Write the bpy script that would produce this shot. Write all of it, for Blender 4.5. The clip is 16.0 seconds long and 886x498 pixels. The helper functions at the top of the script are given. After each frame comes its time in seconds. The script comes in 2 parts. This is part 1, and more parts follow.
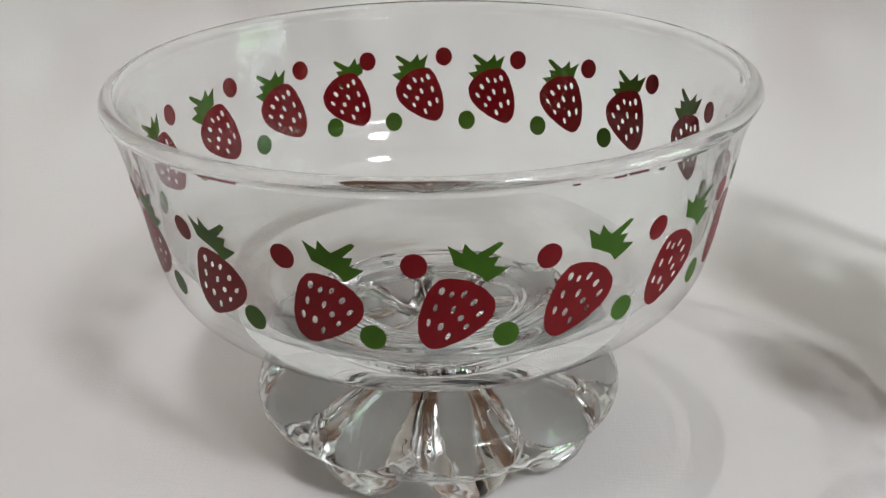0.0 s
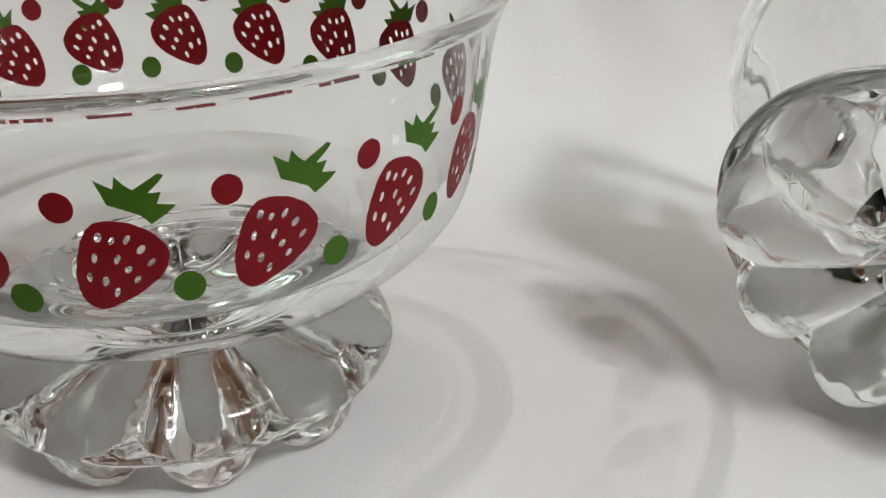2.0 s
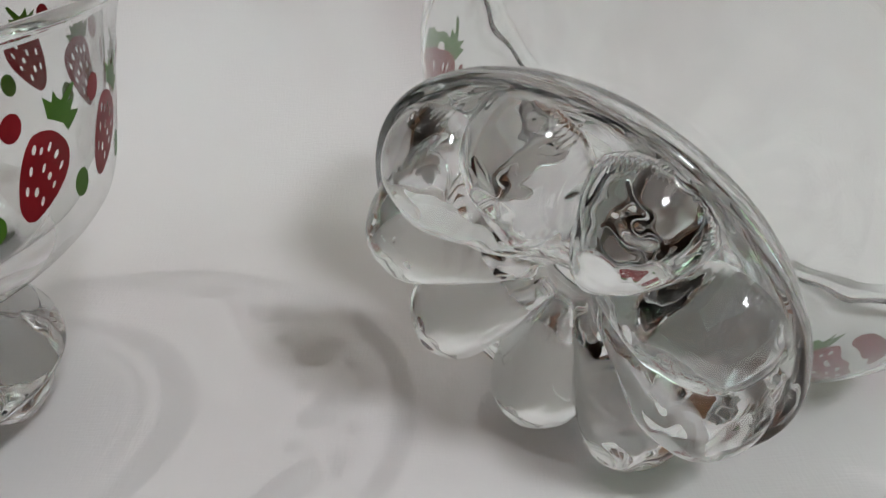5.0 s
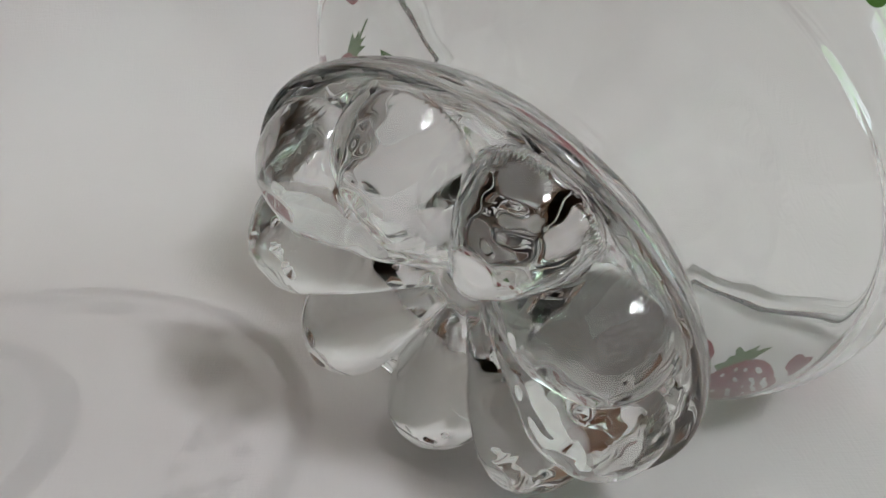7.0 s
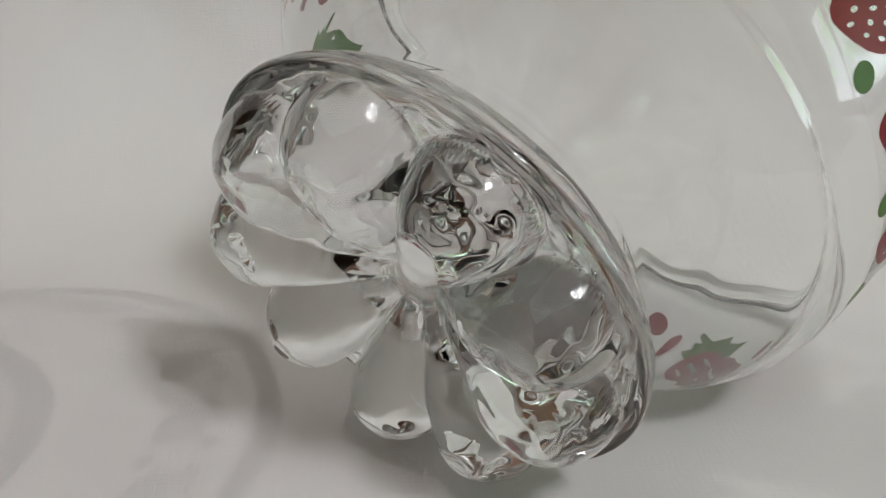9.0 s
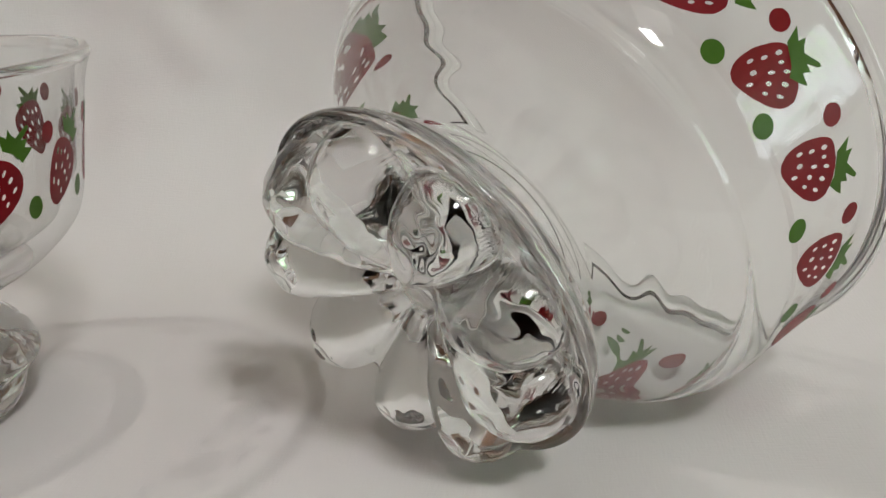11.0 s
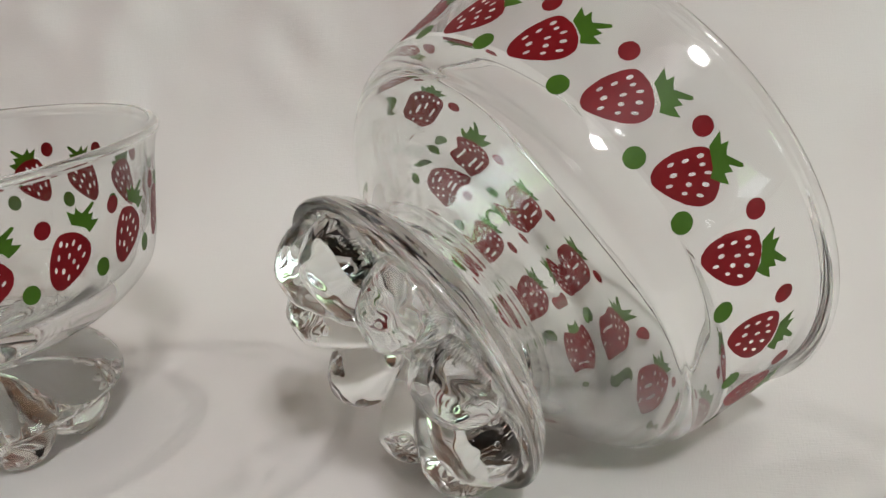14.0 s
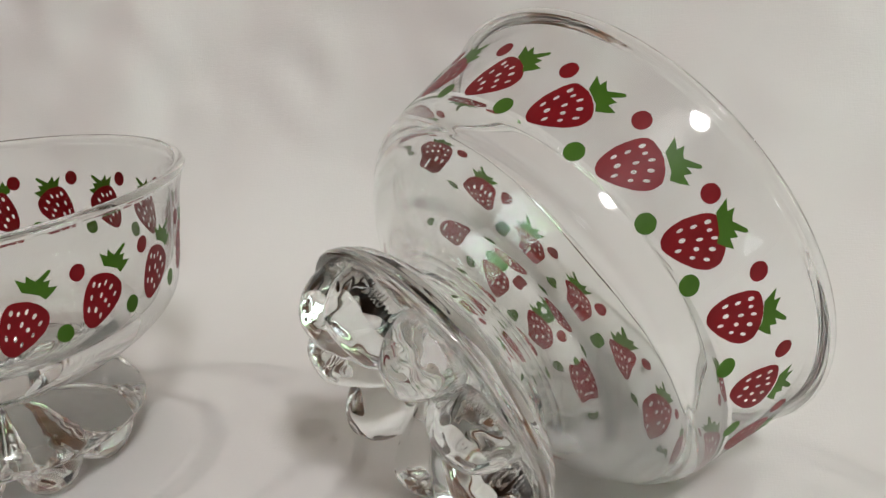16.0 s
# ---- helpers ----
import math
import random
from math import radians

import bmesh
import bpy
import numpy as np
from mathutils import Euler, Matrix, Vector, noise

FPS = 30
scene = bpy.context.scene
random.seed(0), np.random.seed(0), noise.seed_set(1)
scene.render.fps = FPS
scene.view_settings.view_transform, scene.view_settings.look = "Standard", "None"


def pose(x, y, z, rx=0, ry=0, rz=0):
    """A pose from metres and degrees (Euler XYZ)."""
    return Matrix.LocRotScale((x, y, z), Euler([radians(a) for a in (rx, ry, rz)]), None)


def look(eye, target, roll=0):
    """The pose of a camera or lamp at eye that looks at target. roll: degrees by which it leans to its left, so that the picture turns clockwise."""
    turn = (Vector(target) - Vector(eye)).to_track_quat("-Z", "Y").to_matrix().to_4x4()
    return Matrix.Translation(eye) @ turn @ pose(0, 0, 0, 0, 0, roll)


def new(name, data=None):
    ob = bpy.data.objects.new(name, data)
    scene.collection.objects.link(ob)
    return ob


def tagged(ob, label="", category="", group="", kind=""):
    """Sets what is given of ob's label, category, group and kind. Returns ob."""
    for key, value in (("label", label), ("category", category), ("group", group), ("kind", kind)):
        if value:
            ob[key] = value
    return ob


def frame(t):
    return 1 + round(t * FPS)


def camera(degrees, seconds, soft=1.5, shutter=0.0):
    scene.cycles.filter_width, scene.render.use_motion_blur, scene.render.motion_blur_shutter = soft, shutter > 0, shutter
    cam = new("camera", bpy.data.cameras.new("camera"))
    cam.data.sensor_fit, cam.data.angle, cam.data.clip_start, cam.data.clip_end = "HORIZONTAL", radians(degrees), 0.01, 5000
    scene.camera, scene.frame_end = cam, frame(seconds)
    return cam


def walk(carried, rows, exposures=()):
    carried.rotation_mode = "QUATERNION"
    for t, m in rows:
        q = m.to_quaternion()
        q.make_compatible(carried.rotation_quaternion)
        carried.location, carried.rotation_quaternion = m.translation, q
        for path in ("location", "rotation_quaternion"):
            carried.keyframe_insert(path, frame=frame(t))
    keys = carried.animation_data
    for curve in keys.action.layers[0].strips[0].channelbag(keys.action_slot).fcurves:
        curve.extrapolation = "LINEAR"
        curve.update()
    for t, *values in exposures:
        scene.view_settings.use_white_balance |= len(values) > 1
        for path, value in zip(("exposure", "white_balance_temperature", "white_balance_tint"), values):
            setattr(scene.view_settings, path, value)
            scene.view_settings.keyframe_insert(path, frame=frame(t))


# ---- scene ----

# ---------------------------------------------------------------- camera
cam = camera(47.08, 16.0, soft=1.4)
walk(cam, [
    (0.0, pose(-0.0210, -0.1553, 0.1078, 64.85, 1.08, -8.69)),
    (0.5, pose(-0.0190, -0.1540, 0.1064, 65.34, 0.85, -9.22)),
    (1.0, pose(-0.0129, -0.1531, 0.1048, 65.71, 0.69, -10.12)),
    (1.5, pose(-0.0042, -0.1522, 0.1019, 65.37, 1.21, -11.84)),
    (2.0, pose(0.0064, -0.1452, 0.0943, 63.68, 1.30, -14.25)),
    (2.5, pose(0.0146, -0.1412, 0.0908, 63.23, 1.89, -16.29)),
    (3.0, pose(0.0253, -0.1458, 0.0888, 63.88, 2.25, -16.01)),
    (3.5, pose(0.0379, -0.1482, 0.0898, 63.79, 2.15, -15.79)),
    (4.0, pose(0.0465, -0.1502, 0.0908, 64.21, 2.58, -15.17)),
    (4.5, pose(0.0529, -0.1508, 0.0908, 64.56, 2.84, -15.08)),
    (5.0, pose(0.0560, -0.1505, 0.0897, 64.51, 2.64, -15.44)),
    (7.5, pose(0.0697, -0.1460, 0.0812, 66.37, 1.92, -17.10)),
    (8.0, pose(0.0705, -0.1452, 0.0800, 66.41, 1.70, -17.01)),
    (8.5, pose(0.0705, -0.1452, 0.0800, 66.27, 1.62, -17.19)),
    (9.0, pose(0.0727, -0.1519, 0.0818, 66.61, 2.57, -16.86)),
    (11.5, pose(0.0906, -0.1946, 0.0831, 72.66, 4.11, -7.61)),
    (12.0, pose(0.1027, -0.1999, 0.0869, 72.50, 4.75, -5.60)),
    (12.5, pose(0.1097, -0.2023, 0.0908, 72.04, 5.71, -3.95)),
    (13.0, pose(0.1108, -0.2042, 0.0955, 71.73, 5.96, -2.57)),
    (13.5, pose(0.1116, -0.2060, 0.0979, 71.86, 5.87, -1.50)),
    (14.0, pose(0.1129, -0.2083, 0.1016, 71.65, 6.15, -0.61)),
    (14.5, pose(0.1127, -0.2105, 0.1046, 71.51, 6.31, 0.15)),
    (15.0, pose(0.1116, -0.2103, 0.1080, 70.93, 6.11, 0.05)),
    (15.5, pose(0.1088, -0.2114, 0.1114, 70.82, 5.40, -0.27)),
    (16.0, pose(0.1100, -0.2134, 0.1151, 71.05, 5.26, -0.62)),
], exposures=[(0.0, -0.12, 6150, 13), (2.5, 0.0, 6200, 13), (5.0, -0.33, 6100, 14), (9.0, -0.46, 6300, 14), (12.5, -0.36, 6550, 15), (16.0, -0.22, 6500, 14)])

# ---------------------------------------------------------------- light
world = bpy.data.worlds.new("world")
scene.world = world
world.use_nodes = True
sky = world.node_tree.nodes.new("ShaderNodeTexSky")
sky.sky_type, sky.sun_disc = "NISHITA", False
sky.sun_elevation, sky.sun_rotation = radians(40), radians(200)
back = world.node_tree.nodes["Background"]
back.inputs["Strength"].default_value = 0.12
world.node_tree.links.new(sky.outputs["Color"], back.inputs["Color"])


def area_lamp(name, at, target, width, height, power, color):
    data = bpy.data.lights.new(name, "AREA")
    data.shape, data.size, data.size_y = "RECTANGLE", width, height
    data.energy, data.color = power, color
    ob = new(name, data)
    ob.matrix_world = look(at, target)
    return ob


# two flat panels under the ceiling beside and behind the camera
PANELS = (((0.80, -0.95, 1.655), (0.80, -0.95, 0.0), 0.30, 0.25), ((0.60, -1.35, 1.60), (0.08, 0.0, 0.0), 0.15, 0.15))
for (at, target, hx, hy), power in zip(PANELS, (1.5, 23.0)):
    area_lamp("panel_light", at, target, 2 * hx - 0.02, 2 * hy - 0.02, power, (1.0, 0.985, 0.96))

# bare bulb up on the other side
bulb_data = bpy.data.lights.new("bulb_light", "POINT")
bulb_data.energy, bulb_data.color, bulb_data.shadow_soft_size = 8.5, (1.0, 0.94, 0.86), 0.004
bulb_data.cycles.is_caustics_light = True
BULB = Vector((-0.52, 0.14, 1.15))
new("bulb_light", bulb_data).location = BULB


# ---------------------------------------------------------------- materials
def material(name, color, rough=0.5, metal=0.0):
    m = bpy.data.materials.new(name)
    m.use_nodes = True
    p = m.node_tree.nodes["Principled BSDF"]
    p.inputs["Base Color"].default_value = (*color, 1)
    p.inputs["Roughness"].default_value = rough
    p.inputs["Metallic"].default_value = metal
    return m, m.node_tree.nodes, m.node_tree.links, p


def mottled(name, low, high, scale, rough=0.5, bump=0.0, fine=0.0, stretch=(1, 1, 1), gloss=0.4):
    """Two-scale mottled surface: broad patches and a fine grain with relief."""
    m, nodes, links, p = material(name, low, rough)
    p.inputs["Specular IOR Level"].default_value = gloss
    co = nodes.new("ShaderNodeTexCoord")
    mp = nodes.new("ShaderNodeMapping")
    mp.inputs["Scale"].default_value = stretch
    links.new(co.outputs["Object"], mp.inputs["Vector"])
    broad, grain = nodes.new("ShaderNodeTexNoise"), nodes.new("ShaderNodeTexNoise")
    broad.inputs["Scale"].default_value, broad.inputs["Detail"].default_value = scale, 4
    grain.inputs["Scale"].default_value, grain.inputs["Detail"].default_value = fine or scale * 12, 3
    mix, ramp = nodes.new("ShaderNodeMath"), nodes.new("ShaderNodeValToRGB")
    mix.operation = "MULTIPLY_ADD"
    mix.inputs[1].default_value = 0.35
    links.new(mp.outputs["Vector"], broad.inputs["Vector"])
    links.new(mp.outputs["Vector"], grain.inputs["Vector"])
    links.new(grain.outputs["Fac"], mix.inputs[0])
    links.new(broad.outputs["Fac"], mix.inputs[2])
    ramp.color_ramp.elements[0].position, ramp.color_ramp.elements[1].position = 0.45, 0.95
    ramp.color_ramp.elements[0].color, ramp.color_ramp.elements[1].color = (*low, 1), (*high, 1)
    links.new(mix.outputs[0], ramp.inputs["Fac"])
    links.new(ramp.outputs["Color"], p.inputs["Base Color"])
    if bump:
        b = nodes.new("ShaderNodeBump")
        b.inputs["Strength"].default_value, b.inputs["Distance"].default_value = 0.6, bump
        links.new(grain.outputs["Fac"], b.inputs["Height"])
        links.new(b.outputs["Normal"], p.inputs["Normal"])
    return m


def glass(name, color=(1, 1, 1), ior=1.5, wave=0.0):
    m = bpy.data.materials.new(name)
    m.use_nodes = True
    nodes, links = m.node_tree.nodes, m.node_tree.links
    nodes.remove(nodes["Principled BSDF"])
    g = nodes.new("ShaderNodeBsdfGlass")
    g.inputs["Color"].default_value, g.inputs["IOR"].default_value = (*color, 1), ior
    g.inputs["Roughness"].default_value = 0.0
    links.new(g.outputs["BSDF"], nodes["Material Output"].inputs["Surface"])
    if wave:
        co, n, b = nodes.new("ShaderNodeTexCoord"), nodes.new("ShaderNodeTexNoise"), nodes.new("ShaderNodeBump")
        n.inputs["Scale"].default_value, n.inputs["Detail"].default_value = 90, 1
        b.inputs["Strength"].default_value, b.inputs["Distance"].default_value = 1.0, wave
        links.new(co.outputs["Object"], n.inputs["Vector"])
        links.new(n.outputs["Fac"], b.inputs["Height"])
        links.new(b.outputs["Normal"], g.inputs["Normal"])
    return m


def linen():
    """White cotton sheet: a plain weave of fine threads, with a slight mottle."""
    m, nodes, links, p = material("white_cotton", (0.78, 0.76, 0.73), 0.9)
    co = nodes.new("ShaderNodeTexCoord")
    threads = []
    for stretch in ((1, 7, 1), (7, 1, 1)):
        mp, w = nodes.new("ShaderNodeMapping"), nodes.new("ShaderNodeTexNoise")
        mp.inputs["Scale"].default_value = stretch
        w.inputs["Scale"].default_value, w.inputs["Detail"].default_value = 330, 2
        links.new(co.outputs["UV"], mp.inputs["Vector"])
        links.new(mp.outputs["Vector"], w.inputs["Vector"])
        threads.append(w)
    add = nodes.new("ShaderNodeMath")
    links.new(threads[0].outputs["Fac"], add.inputs[0])
    links.new(threads[1].outputs["Fac"], add.inputs[1])
    n = nodes.new("ShaderNodeTexNoise")
    n.inputs["Scale"].default_value, n.inputs["Detail"].default_value = 9, 5
    links.new(co.outputs["Object"], n.inputs["Vector"])
    ramp = nodes.new("ShaderNodeValToRGB")
    ramp.color_ramp.elements[0].position, ramp.color_ramp.elements[1].position = 0.3, 0.75
    ramp.color_ramp.elements[0].color = (0.71, 0.70, 0.68, 1)
    ramp.color_ramp.elements[1].color = (0.79, 0.785, 0.775, 1)
    links.new(n.outputs["Fac"], ramp.inputs["Fac"])
    links.new(ramp.outputs["Color"], p.inputs["Base Color"])
    b = nodes.new("ShaderNodeBump")
    b.inputs["Strength"].default_value, b.inputs["Distance"].default_value = 0.35, 0.00012
    links.new(add.outputs[0], b.inputs["Height"])
    links.new(b.outputs["Normal"], p.inputs["Normal"])
    return m


def thin_wall(name):
    """Blown wall with parallel faces: light goes straight through, and a little is mirrored."""
    m = bpy.data.materials.new(name)
    m.use_nodes = True
    nodes, links = m.node_tree.nodes, m.node_tree.links
    nodes.remove(nodes["Principled BSDF"])
    clear, gloss, mix, weight = (nodes.new("ShaderNode" + k) for k in ("BsdfTransparent", "BsdfGlossy", "MixShader", "LayerWeight"))
    clear.inputs["Color"].default_value = (0.98, 0.985, 0.982, 1)
    gloss.inputs["Roughness"].default_value = 0.0
    # Schlick's rule for the share that is mirrored
    weight.inputs["Blend"].default_value = 0.5
    power, scaled = nodes.new("ShaderNodeMath"), nodes.new("ShaderNodeMath")
    power.operation, scaled.operation = "POWER", "MULTIPLY_ADD"
    power.inputs[1].default_value, scaled.inputs[1].default_value, scaled.inputs[2].default_value = 5.0, 0.96, 0.04
    links.new(weight.outputs["Facing"], power.inputs[0])
    links.new(power.outputs[0], scaled.inputs[0])
    links.new(scaled.outputs[0], mix.inputs["Fac"])
    links.new(clear.outputs["BSDF"], mix.inputs[1])
    links.new(gloss.outputs["BSDF"], mix.inputs[2])
    links.new(mix.outputs["Shader"], nodes["Material Output"].inputs["Surface"])
    return m


COTTON = linen()
THIN = thin_wall("clear_blown_wall")
CLEAR = glass("clear_pressed_glass", (0.985, 0.992, 0.988), 1.5)
PANE = glass("window_pane_glass", (0.97, 1.0, 0.98), 1.1)
RED = mottled("red_screen_ink", (0.165, 0.002, 0.006), (0.215, 0.004, 0.009), 300, 0.38, 0.00003, 4000, gloss=0.2)
GREEN = mottled("green_screen_ink", (0.040, 0.115, 0.006), (0.055, 0.145, 0.009), 300, 0.38, 0.00003, 4000, gloss=0.2)
WALL = mottled("brown_wall_paint", (0.25, 0.135, 0.075), (0.31, 0.175, 0.10), 3, 0.8, 0.0005)
CEILING = mottled("white_ceiling_paint", (0.72, 0.71, 0.69), (0.78, 0.77, 0.75), 3, 0.8, 0.0005)
BOARDS = mottled("brown_floor_boards", (0.10, 0.045, 0.02), (0.22, 0.11, 0.055), 3, 0.45, 0.0004, 40, (1, 9, 1))
WALNUT = mottled("brown_table_wood", (0.07, 0.03, 0.015), (0.15, 0.07, 0.033), 4, 0.35, 0.0002, 60, (1, 10, 1))
FRAME = mottled("white_window_paint", (0.72, 0.72, 0.70), (0.8, 0.8, 0.78), 6, 0.45, 0.0001)


# ---------------------------------------------------------------- mesh helpers
def part(name, bm, mat, parent=None, label="", smooth=False):
    me = bpy.data.meshes.new(name)
    bm.to_mesh(me)
    bm.free()
    me.materials.append(mat)
    if smooth:
        me.shade_smooth()
    ob = new(name, me)
    ob.parent = parent
    if label:
        tagged(ob, label)
    return ob


def box(bm, lo, hi, bevel=0.0):
    got = bmesh.ops.create_cube(bm, size=1.0)["verts"]
    for v in got:
        v.co = [lo[i] + (v.co[i] + 0.5) * (hi[i] - lo[i]) for i in range(3)]
    if bevel:
        edges = list({e for v in got for e in v.link_edges})
        bmesh.ops.bevel(bm, geom=edges, offset=bevel, segments=2, affect="EDGES", profile=0.7)
    return bm


def block(name, lo, hi, mat, parent=None, bevel=0.0, label=""):
    return part(name, box(bmesh.new(), lo, hi, bevel), mat, parent, label)


# ---------------------------------------------------------------- room
FLOOR_Z, TOP_Z = -0.76, 1.70
tagged(block("floor", (-1.7, -2.1, FLOOR_Z - 0.1), (1.7, 0.9, FLOOR_Z), BOARDS), "brown wooden board floor of the room", "floor", kind="structure")
tagged(block("ceiling", (-1.7, -2.1, TOP_Z), (1.7, 0.9, TOP_Z + 0.1), CEILING), "white painted plain ceiling", "ceiling", kind="structure")
tagged(block("wall_north", (-1.7, 0.8, FLOOR_Z), (1.7, 0.9, TOP_Z), WALL), "dull brown painted wall behind the sheet", "wall", kind="structure")
tagged(block("wall_south", (-1.7, -2.1, FLOOR_Z), (1.7, -2.0, TOP_Z), WALL), "dull brown painted wall of the room", "wall", kind="structure")
tagged(block("wall_west", (-1.7, -2.0, FLOOR_Z), (-1.6, 0.8, TOP_Z), WALL), "dull brown painted side wall", "wall", kind="structure")

# east wall with the window's opening
WY0, WY1, WZ0, WZ1 = -1.15, -0.25, -0.02, 0.80
bm = bmesh.new()
box(bm, (1.6, -2.0, FLOOR_Z), (1.7, WY0, TOP_Z))
box(bm, (1.6, WY1, FLOOR_Z), (1.7, 0.8, TOP_Z))
box(bm, (1.6, WY0, FLOOR_Z), (1.7, WY1, WZ0))
box(bm, (1.6, WY0, WZ1), (1.7, WY1, TOP_Z))
tagged(part("wall_east", bm, WALL), "dull brown painted wall with a window opening", "wall", kind="structure")

window = tagged(new("window_1"), "white-framed bright daylight window with two panes", "window", kind="structure")
bm = bmesh.new()
for lo, hi in (((1.62, WY0, WZ0), (1.68, WY0 + 0.05, WZ1)), ((1.62, WY1 - 0.05, WZ0), (1.68, WY1, WZ1)),
               ((1.62, WY0 + 0.05, WZ0), (1.68, WY1 - 0.05, WZ0 + 0.05)), ((1.62, WY0 + 0.05, WZ1 - 0.05), (1.68, WY1 - 0.05, WZ1)),
               ((1.625, -0.715, WZ0 + 0.05), (1.675, -0.685, WZ1 - 0.05))):
    box(bm, lo, hi, 0.004)
part("window_frame", bm, FRAME, window)
block("window_sill", (1.53, WY0 - 0.04, WZ0 - 0.035), (1.598, WY1 + 0.04, WZ0 - 0.003), FRAME, window, 0.006)
for y0, y1 in ((WY0 + 0.05, -0.715), (-0.685, WY1 - 0.05)):
    pane = block("pane", (1.648, y0, WZ0 + 0.05), (1.652, y1, WZ1 - 0.05), PANE, window)
    pane.visible_shadow = False



def garden_glow():
    """Bright blurred greenery and sky outside the window."""
    m = bpy.data.materials.new("garden_daylight")
    m.use_nodes = True
    nodes, links = m.node_tree.nodes, m.node_tree.links
    nodes.remove(nodes["Principled BSDF"])
    e, co, n, ramp = (nodes.new("ShaderNode" + k) for k in ("Emission", "TexCoord", "TexNoise", "ValToRGB"))
    n.inputs["Scale"].default_value, n.inputs["Detail"].default_value = 2.2, 5
    ramp.color_ramp.elements[0].position, ramp.color_ramp.elements[1].position = 0.38, 0.55
    ramp.color_ramp.elements[0].color, ramp.color_ramp.elements[1].color = (0.33, 0.52, 0.27, 1), (0.84, 0.93, 1.0, 1)
    e.inputs["Strength"].default_value = 7.5
    links.new(co.outputs["Object"], n.inputs["Vector"])
    links.new(n.outputs["Fac"], ramp.inputs["Fac"])
    links.new(ramp.outputs["Color"], e.inputs["Color"])
    links.new(e.outputs["Emission"], nodes["Material Output"].inputs["Surface"])
    return m


tagged(block("backdrop", (2.5, -2.6, -1.2), (2.52, 1.2, 2.0), garden_glow()), "bright blurred garden greenery outside the window", "backdrop", kind="structure")

for (at, target, hx, hy), label in zip(PANELS, ("flat white ceiling light panel", "flat white light panel tilted towards the table")):
    lamp = tagged(new("panel_lamp"), label, "lamp", "panel lamps")
    lamp.matrix_world = look(at, target)
    bm = bmesh.new()
    for x0, y0, x1, y1 in ((-hx - 0.03, -hy - 0.03, hx + 0.03, -hy), (-hx - 0.03, hy, hx + 0.03, hy + 0.03), (-hx - 0.03, -hy, -hx, hy), (hx, -hy, hx + 0.03, hy)):
        box(bm, (x0, y0, -0.004), (x1, y1, 0.044), 0.003)
    part("frame", bm, FRAME, lamp)

pendant = tagged(new("pendant_lamp"), "bare bulb socket hanging on a dark cord", "lamp")
pendant.location = BULB
bm = bmesh.new()
bmesh.ops.create_cone(bm, cap_ends=True, segments=20, radius1=0.017, radius2=0.012, depth=0.05, matrix=Matrix.Translation((0, 0, 0.055)))
part("socket", bm, WALNUT, pendant)
bm = bmesh.new()
bmesh.ops.create_cone(bm, cap_ends=True, segments=8, radius1=0.003, radius2=0.003, depth=TOP_Z - BULB.z - 0.08, matrix=Matrix.Translation((0, 0, 0.08 + (TOP_Z - BULB.z - 0.08) / 2)))
part("cord", bm, WALNUT, pendant)

# table under the sheet
table = tagged(new("table"), "brown wooden table under the white sheet", "table")
table.location = (0, -0.1, FLOOR_Z)
block("tabletop", (-0.75, -0.50, 0.720), (0.75, 0.44, 0.755), WALNUT, table, 0.005)
for sx in (-1, 1):
    for y in (-0.42, 0.36):
        block("leg", (sx * 0.68 - 0.03, y - 0.03, 0.0), (sx * 0.68 + 0.03, y + 0.03, 0.719), WALNUT, table, 0.004)

# ---------------------------------------------------------------- the sheet
# lies flat round the bowls, then sweeps up behind them as a backdrop
BACK = Vector((0.275, 0.961, 0)).normalized()
ALONG = Vector((BACK.y, -BACK.x, 0))
START, BEND = 0.066, 0.075
TILT = radians(68)


def sheet_profile(d):
    """Distance behind the origin and height of the sheet, d metres along it."""
    if d < START:
        return d, 0.0
    a = (d - START) / BEND
    if a < TILT:
        return START + BEND * math.sin(a), BEND * (1 - math.cos(a))
    rest = d - START - BEND * TILT
    return START + BEND * math.sin(TILT) + rest * math.cos(TILT), BEND * (1 - math.cos(TILT)) + rest * math.sin(TILT)


# the cloth gives way a little where the tipped bowl's belly and foot rest
SAGS = ((0.0036, Vector((0.1342, -0.0180, 0))), (0.0018, Vector((0.1095, -0.0348, 0))))


def smooth_step(a, b, v):
    v = min(1, max(0, (v - a) / (b - a)))
    return v * v * (3 - 2 * v)


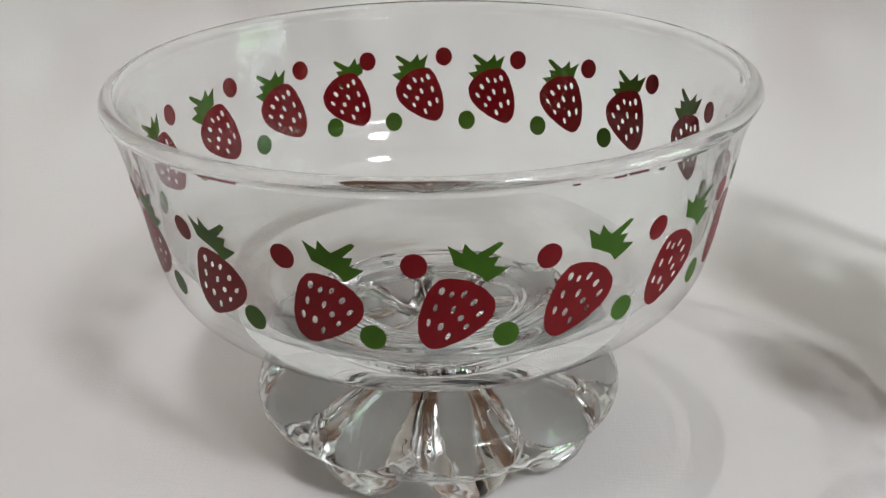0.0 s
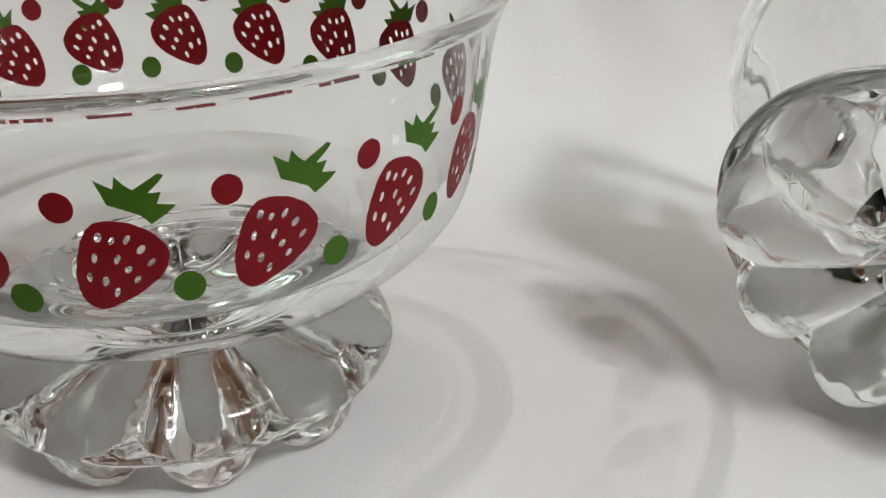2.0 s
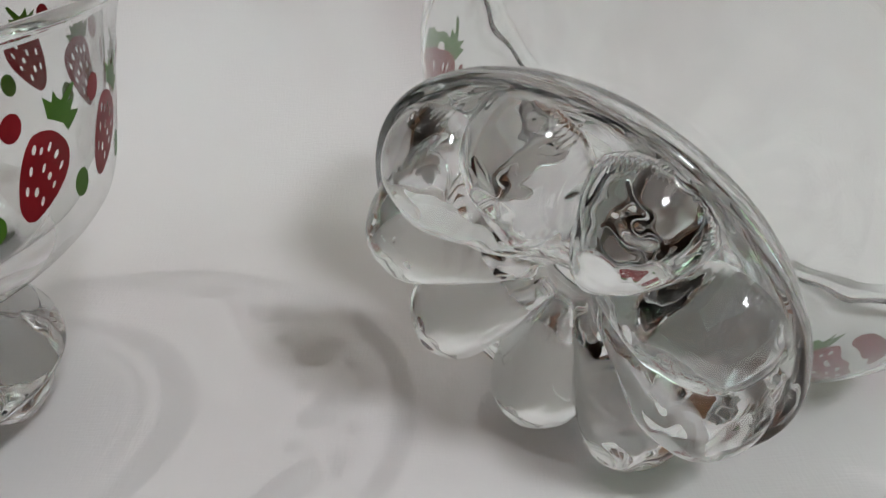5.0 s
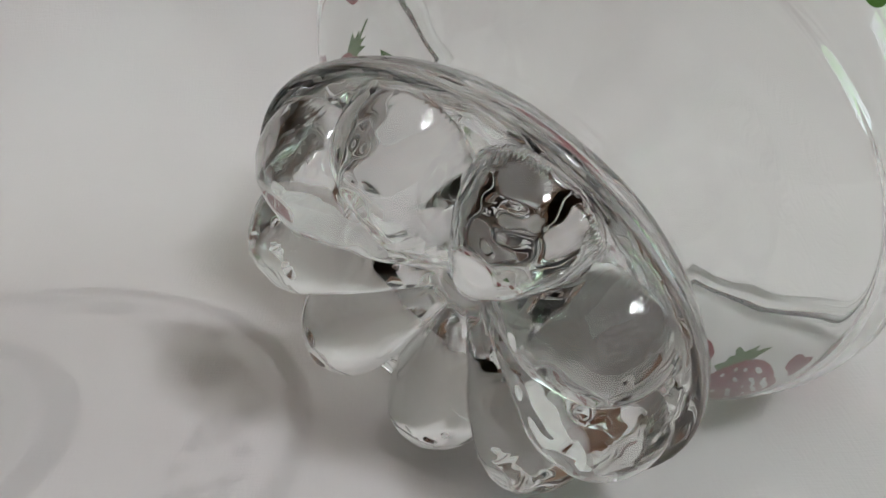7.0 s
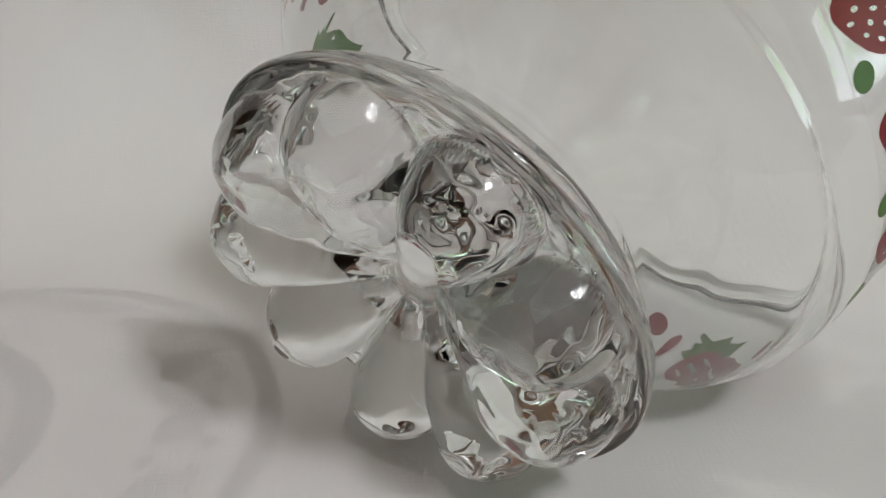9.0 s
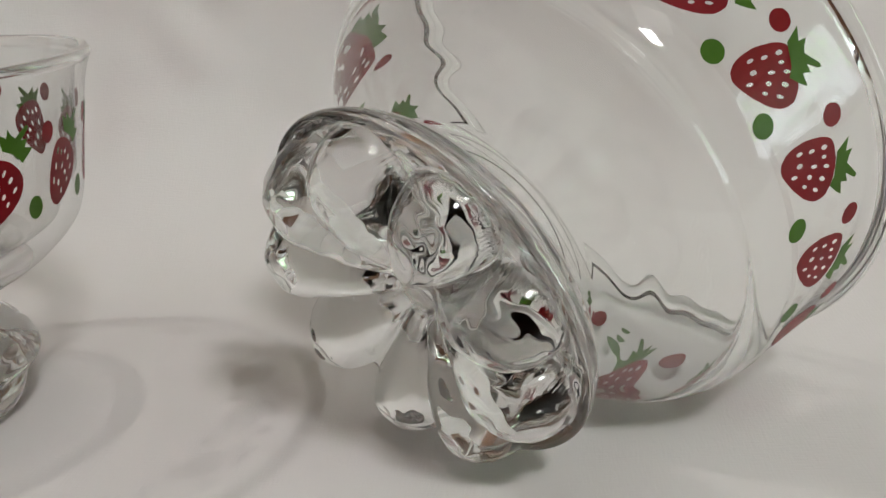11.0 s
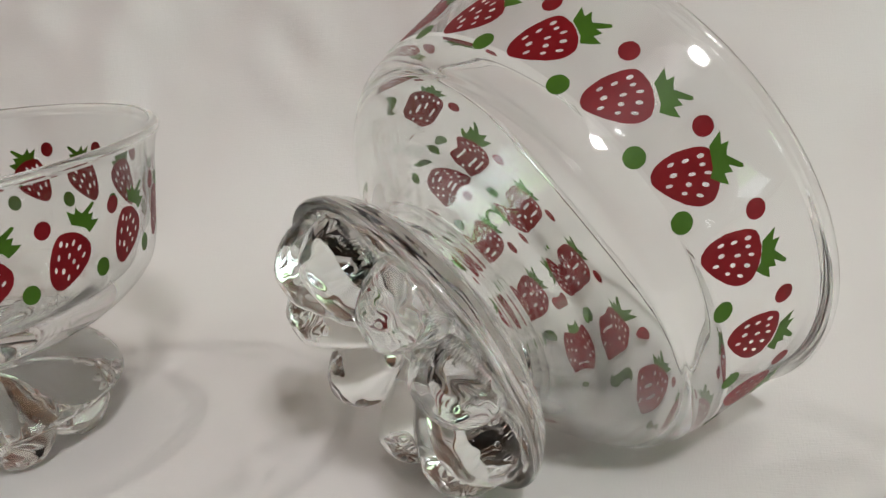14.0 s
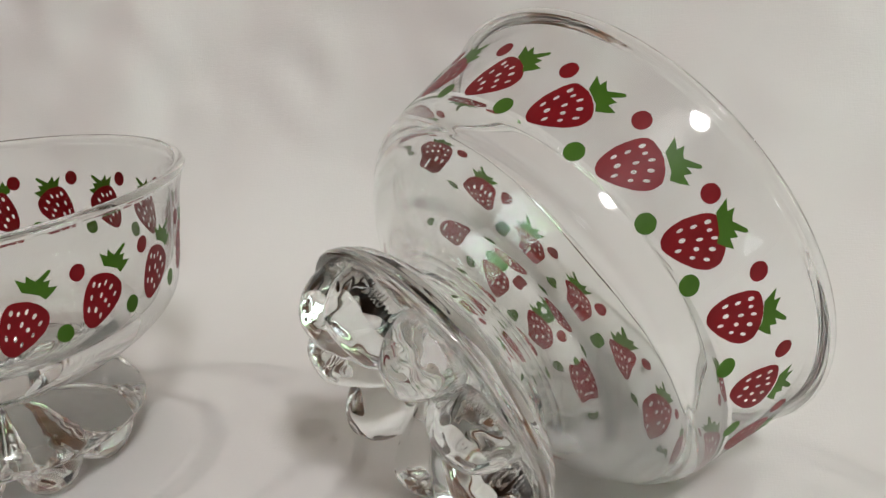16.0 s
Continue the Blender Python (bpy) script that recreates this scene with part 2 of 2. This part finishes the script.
def sheet():
    us = np.concatenate([np.linspace(-0.45, -0.2, 14)[:-1], np.linspace(-0.2, 0.36, 160), np.linspace(0.36, 0.62, 14)[1:]])
    ds = np.concatenate([np.linspace(-0.09, 0.36, 150), np.linspace(0.36, 0.62, 16)[1:]])
    bm = bmesh.new()
    uv = bm.loops.layers.uv.new("UVMap")
    rows, flat = [], {}
    for d in ds:
        back_by, up = sheet_profile(d)
        a = min(TILT, max(0, (d - START) / BEND))
        row = []
        for u in us:
            p = ALONG * u + BACK * back_by + Vector((0, 0, up))
            lift = smooth_step(START - 0.01, START + 0.10, d)
            fold = 0.009 * noise.noise((u * 9 + d * 5, d * 4, 0.3)) + 0.0050 * noise.noise((u * 26 - d * 18, d * 11, 4.0)) + 0.0016 * noise.noise((u * 62 + d * 20, d * 55, 7.0)) * lift
            ripple = 0.0009 * noise.noise((u * 22, d * 22, 9.0)) * smooth_step(0.03, 0.08, abs(d))
            p += (Vector((0, 0, 1)) * math.cos(a) - BACK * math.sin(a)) * (fold * lift + min(0, ripple) * (1 - lift))
            p.z -= max(sag * smooth_step(0.036, 0.006, (p - at).xy.length) for sag, at in SAGS) * (1 - lift)
            v = bm.verts.new(p)
            flat[v] = (u, d)
            row.append(v)
        rows.append(row)
    for r0, r1 in zip(rows, rows[1:]):
        for a, b, c, e in zip(r0, r0[1:], r1[1:], r1):
            f = bm.faces.new((a, b, c, e))
            for loop in f.loops:
                loop[uv].uv = flat[loop.vert]
    bmesh.ops.recalc_face_normals(bm, faces=bm.faces)
    ob = part("sheet", bm, COTTON, smooth=True)
    thick = ob.modifiers.new("thickness", "SOLIDIFY")
    thick.thickness, thick.offset = 0.0012, 1
    ob.cycles.is_caustics_receiver = True
    return tagged(ob, "white cotton sheet spread flat and draped up behind the bowls", "cloth")


sheet()

# ---------------------------------------------------------------- glass bowls
# outer wall as (height, radius)
WALL_Z = (0.0260, 0.0280, 0.0300, 0.0320, 0.0340, 0.0365, 0.0400, 0.0440, 0.0490, 0.0543, 0.0590, 0.0622, 0.0648)
WALL_R = (0.0300, 0.0345, 0.0376, 0.0400, 0.0420, 0.0438, 0.0450, 0.0457, 0.0465, 0.0474, 0.0483, 0.0492, 0.0504)


def arc_curve(points, steps):
    """A smooth curve through the points (Catmull-Rom)."""
    pts = [Vector(p) for p in points]
    pts = [2 * pts[0] - pts[1], *pts, 2 * pts[-1] - pts[-2]]
    out = []
    for a, b, c, d in zip(pts, pts[1:], pts[2:], pts[3:]):
        for i in range(steps):
            t = i / steps
            out.append(0.5 * (2 * b + (c - a) * t + (2 * a - 5 * b + 4 * c - d) * t * t + (3 * b - a - 3 * c + d) * t ** 3))
    return out + [pts[-2]]


# the outside from the neck up, and the inside from the middle up: a shallow cone, thick below, with a thin wall that grows to the fire-polished lip
WALL_T = (0.0014, 0.0014, 0.0015, 0.0018, 0.0021, 0.0025)
OUTSIDE = arc_curve([(0.0168, 0.0212), (0.0205, 0.0224), (0.0250, 0.0240), *zip(WALL_R, WALL_Z)], 6)
INSIDE = arc_curve([(0.0003, 0.0232), (0.0060, 0.0243), (0.0120, 0.0274), (0.0180, 0.0287), (0.0230, 0.0299), (0.0270, 0.0311), (0.0310, 0.0320), (0.0350, 0.0334),
                    (0.03945, 0.0359), (0.0406, 0.0383), (0.0425, 0.0415), *((r - t, z) for r, t, z in zip(WALL_R[-6:], WALL_T, WALL_Z[-6:]))], 6)
OUT_Z, OUT_R = [p.y for p in OUTSIDE], [p.x for p in OUTSIDE]


def outer_radius(z):
    return float(np.interp(z, OUT_Z, OUT_R))


LOBES = 9
PETAL_R, PETAL_END, PETAL_H = 0.0217, 0.0088, 0.0101


def petal_depth(r, angle, phase):
    """How far the petals stand out under the plate: teardrops, narrow at the middle, rounded at their outer ends."""
    across = 2.03 * (((angle - phase) / (2 * math.pi / LOBES) + 0.5) % 1.0 - 0.5)
    if r <= 0.003:
        return 0.0
    if r < PETAL_R:
        return PETAL_H * math.sin(0.5 * math.pi * (r - 0.003) / (PETAL_R - 0.003)) ** 1.1 * max(0.0, 1 - across ** 2) ** 0.5
    return PETAL_H * max(0.0, 1 - across ** 2 - ((r - PETAL_R) / PETAL_END) ** 2) ** 0.5


def glass_body(foot_phase, blown):
    """Bowl, neck, domed foot plate and the nine petals under it, as one closed skin. blown: the radius beyond which the lower wall is thin."""
    lip_r, lip_z = (OUTSIDE[-1].x - INSIDE[-1].x) / 2, 0.0648
    mid = (OUTSIDE[-1].x + INSIDE[-1].x) / 2
    lip = [(mid - lip_r * math.cos(a), lip_z + 1.2 * lip_r * math.sin(a)) for a in (math.pi * i / 12 for i in range(1, 12))]
    neck = arc_curve([(0.0168, 0.0212), (0.0149, 0.0202), (0.0145, 0.0197), (0.0160, 0.0192)], 5)[1:]
    outer = [*reversed(OUTSIDE), *neck]
    dome = arc_curve([(0.0166, 0.0191), (0.0215, 0.0187), (0.0258, 0.0175), (0.0291, 0.0155), (0.0311, 0.0131), (0.0319, 0.0112)], 4)[1:]
    profile = [Vector(p) for p in (*INSIDE, *lip, *outer)] + list(dome)
    steps = 360
    bm = bmesh.new()
    rings = []
    for r, z in profile:
        ring = []
        for i in range(steps):
            a = 2 * math.pi * i / steps
            q = Vector((r * math.cos(a), r * math.sin(a), z))
            ring.append(bm.verts.new(q + Vector((0, 0, (z < 0.0192) * (0.00022 * noise.noise(q * 150) + 0.00010 * math.sin(r * 2600 + 3 * noise.noise(q * 60))) + 0.00022 * (0.0192 < z < 0.0232 and r > 0.0150) * math.sin(r * 3900)))))
        rings.append(ring)
    # under the plate: a rounded edge, then its flat underside with the petals standing out of it
    edge = arc_curve([(0.0320, 0.0110), (0.0320, 0.0104), (0.0317, 0.0099), (0.0312, 0.0098)], 4)
    under = [Vector((r, 0.0098 + 0.0004 * (1 - r / 0.0312))) for r in np.concatenate([np.linspace(0.0310, 0.0270, 34), np.linspace(0.0268, 0.0030, 56), np.linspace(0.0025, 0.0004, 6)])]
    for p in (*edge, *under):
        ring = []
        for i in range(steps):
            a = 2 * math.pi * i / steps
            q = Vector((p.x * math.cos(a), p.x * math.sin(a), p.y - petal_depth(p.x, a, foot_phase)))
            uneven = smooth_step(0.003, 0.010, p.x) * (1 - smooth_step(0.0285, 0.0315, p.x))
            q.z += uneven * (0.00055 * noise.noise(q * 150 + Vector((foot_phase, 0, 0))) + 0.00022 * noise.noise(q * 400))
            q.z = max(q.z, 0.0)
            ring.append(bm.verts.new(q))
        rings.append(ring)
    for r0, r1 in zip(rings, rings[1:]):
        for i in range(steps):
            j = (i + 1) % steps
            bm.faces.new((r0[i], r0[j], r1[j], r1[i]))
    bm.faces.new(rings[0][::-1])
    bm.faces.new(rings[-1])
    bmesh.ops.recalc_face_normals(bm, faces=bm.faces)
    # an even, thin wall between the heavy base and the fire-polished lip
    for f in bm.faces:
        c = f.calc_center_median()
        f.material_index = int(c.z < 0.0638 and (c.xy.length > blown if c.z < 0.0425 else True))
    return bm


# printed decoration: outlines in millimetres, x round the bowl, y up the wall from the height 0.030
INK_Z = np.array([0.0300, 0.0320, 0.0340, 0.0365, 0.0400, 0.0440, 0.0490, 0.0543, 0.0590, 0.0640])
INK_L = np.concatenate([[0], np.cumsum(np.hypot(np.diff(INK_Z), np.diff([outer_radius(z) for z in INK_Z])))]) * 1000


def on_wall(x, y, lift=0.00007):
    z = float(np.interp(y, INK_L, INK_Z))
    r = outer_radius(z) + lift
    a = x / 46.0
    return Vector((r * math.cos(a), r * math.sin(a), z))


def outline_ring(points, steps):
    n = len(points)
    out = []
    for i in range(n):
        a, b, c, d = (Vector(points[(i + k) % n]) for k in (-1, 0, 1, 2))
        for s in range(steps):
            t = s / steps
            out.append(0.5 * (2 * b + (c - a) * t + (2 * a - 5 * b + 4 * c - d) * t * t + (3 * b - a - 3 * c + d) * t ** 3))
    return out


def ellipse(cx, cy, rx, ry, turn, n=14):
    c, s = math.cos(turn), math.sin(turn)
    return [Vector((cx + rx * math.cos(a) * c - ry * math.sin(a) * s, cy + rx * math.cos(a) * s + ry * math.sin(a) * c))
            for a in (2 * math.pi * i / n for i in range(n))]


def ink_film(name, rings, mat, lift=0.00007):
    """A film of ink with the given outline and holes, laid on the curved wall."""
    bm = bmesh.new()
    for ring in rings:
        vs = [bm.verts.new((p.x, p.y, 0)) for p in ring]
        for a, b in zip(vs, vs[1:] + vs[:1]):
            bm.edges.new((a, b))
    bmesh.ops.triangle_fill(bm, edges=bm.edges[:], use_beauty=True, normal=(0, 0, 1))
    xs, ys = [v.co.x for v in bm.verts], [v.co.y for v in bm.verts]
    for k in np.arange(min(xs) + 0.7, max(xs), 0.8):
        bmesh.ops.bisect_plane(bm, geom=bm.verts[:] + bm.edges[:] + bm.faces[:], plane_co=(k, 0, 0), plane_no=(1, 0, 0))
    for k in np.arange(min(ys) + 0.9, max(ys), 1.1):
        bmesh.ops.bisect_plane(bm, geom=bm.verts[:] + bm.edges[:] + bm.faces[:], plane_co=(0, k, 0), plane_no=(0, 1, 0))
    for v in bm.verts:
        v.co = on_wall(v.co.x, v.co.y, lift)
    me = bpy.data.meshes.new(name)
    bm.to_mesh(me)
    bm.free()
    me.materials.append(mat)
    me.shade_smooth()
    return me


BERRY = [(3.3, 25.0), (5.9, 24.7), (8.3, 23.1), (9.8, 20.6), (9.2, 17.8), (7.0, 15.5), (3.9, 13.7), (1.9, 13.2), (0.5, 14.5), (0.1, 17.2), (0.7, 20.6), (1.9, 23.6)]
SEEDS = [(3.2, 23.0), (4.4, 22.4), (5.9, 22.4), (7.1, 20.9), (2.4, 20.3), (4.6, 19.9), (5.5, 18.4), (7.9, 19.0), (1.5, 17.8), (3.0, 17.1), (6.2, 16.9), (3.9, 15.4)]
LEAF = [(3.5, 30.2), (4.7, 29.3), (5.2, 29.0), (5.5, 30.4), (6.3, 29.3), (7.0, 28.7), (9.5, 30.3), (10.0, 30.0), (9.7, 29.5), (8.3, 28.1), (9.6, 28.1),
        (9.0, 26.8), (10.8, 26.4), (9.7, 25.4), (8.2, 24.4), (7.3, 25.6), (5.7, 26.5), (4.3, 27.2), (4.0, 28.5)]

rough_edge = random.Random(4)


def worn(ring, amount=0.05):
    return [p + Vector((rough_edge.uniform(-amount, amount), rough_edge.uniform(-amount, amount))) for p in ring]


films = {}


def film(kind, up):
    """The ink film of one motif, moved up the wall by that many mm; films of one kind and place share a mesh."""
    up = round(up * 4) / 4
    if (kind, up) not in films:
        if kind == "printed_red_dot":
            rings, ink = [worn(ellipse(0, 27.2 + up, 1.62, 1.85, 0.0, 32), 0.03)], RED
        elif kind == "printed_green_dot":
            rings, ink = [worn(ellipse(0, 16.0 + up, 1.75, 1.95, 0.0, 32), 0.03)], GREEN
        elif kind == "printed_leaves":
            rings, ink = [worn([Vector((x, y + up)) for x, y in LEAF], 0.03)], GREEN
        else:
            def y_of(y):
                return 25.0 - (25.0 - y) * 0.93 + up
            rings, ink = [worn(outline_ring([(x, y_of(y)) for x, y in BERRY], 5))], RED
            rings += [ellipse(x, y_of(y), 0.27 + 0.08 * (i % 3 == 0), 0.62 - 0.12 * (i in (1, 6, 10)), -0.15 - 0.09 * (x - 1.5)) for i, (x, y) in enumerate(SEEDS)]
        films[kind, up] = ink_film(kind, rings, ink, 0.00012 if kind == "printed_leaves" else 0.00007)
    return films[kind, up]


STEP = 20.0


def dessert_bowl(label, place, first, red_shift, green_shift, ups, foot_phase, blown):
    """first: degrees of the first red dot; shifts: print error of each repeat, in repeats; ups(k): print error of dot, berry, green dot and leaves along the wall, in mm."""
    bowl = tagged(new("dessert_bowl"), label, "bowl", "matching pair of dessert bowls")
    bowl.matrix_world = place
    body = part("glass_body", glass_body(foot_phase, blown), CLEAR, bowl, "clear pressed glass with a petal foot", smooth=True)
    body.data.materials.append(THIN)
    body.cycles.is_caustics_caster = True

    def printed(name, up, degrees, parent=None):
        ob = new(name, film(name, up))
        ob.parent = parent or bowl
        ob.cycles.is_caustics_receiver = True
        ob.matrix_basis = pose(0, 0, 0, 0, 0, degrees)
        return ob

    for k in range(18):
        red = first + STEP * (k + red_shift(k))
        up = ups(k)
        printed("printed_red_dot", up[0], red)
        berry = printed("printed_strawberry", up[1], red)
        leaf = first + STEP * (k + green_shift(k + 1) + 0.02)
        tagged(printed("printed_leaves", up[3], leaf - red, berry), "green leafy crown")
        printed("printed_green_dot", up[2], first + STEP * (k - 0.295 + green_shift(k)))
    return bowl


def shift_of(ks, values):
    return lambda k: float(np.interp(k, ks, values))


def skewed(k):
    """The red and the green layer lie askew: together in front, crossing behind."""
    w = 0.5 - 0.5 * math.cos(radians(20 * (k - 1)))
    return 0.9 * w, 0.2 + 0.8 * w, -0.7 * w, -1.6 * w


dessert_bowl("clear glass bowl with printed strawberries standing upright on the sheet", pose(0, 0, 0), -120.13,
             shift_of((0, 4, 5, 7, 8, 10, 11, 12, 13, 17), (-0.05, 0.0, 0.03, 0.19, 0.12, -0.04, -0.10, -0.24, -0.26, -0.09)),
             shift_of((0, 3, 5.5, 8, 11, 11.9, 12, 17), (-0.16, 0.03, 0.087, 0.068, -0.085, -0.10, -0.31, -0.19)), skewed, radians(32), 0.034)

axis = Vector((0.7766, 0.5254, 0.3476))
side = Vector((0.5604, -0.8282, 0.0))
lying = Matrix((side, axis.cross(side), axis)).transposed().to_4x4()
lying.translation = (0.0923, -0.0464, 0.0249)
dessert_bowl("clear glass bowl with printed strawberries lying tipped on its side", lying, 9.14 - 13 * 20.0,
             shift_of((0, 9, 11, 12, 13, 17), (0.0, 0.03, 0.0, -0.07, -0.06, 0.0)),
             shift_of((0, 8, 11, 11.9, 12, 13, 14), (0.0, 0.01, 0.12, 0.12, -0.11, -0.04, 0.0)), lambda k: (0.25, 1.0, -0.4, -1.1), radians(31.7), 0.06)
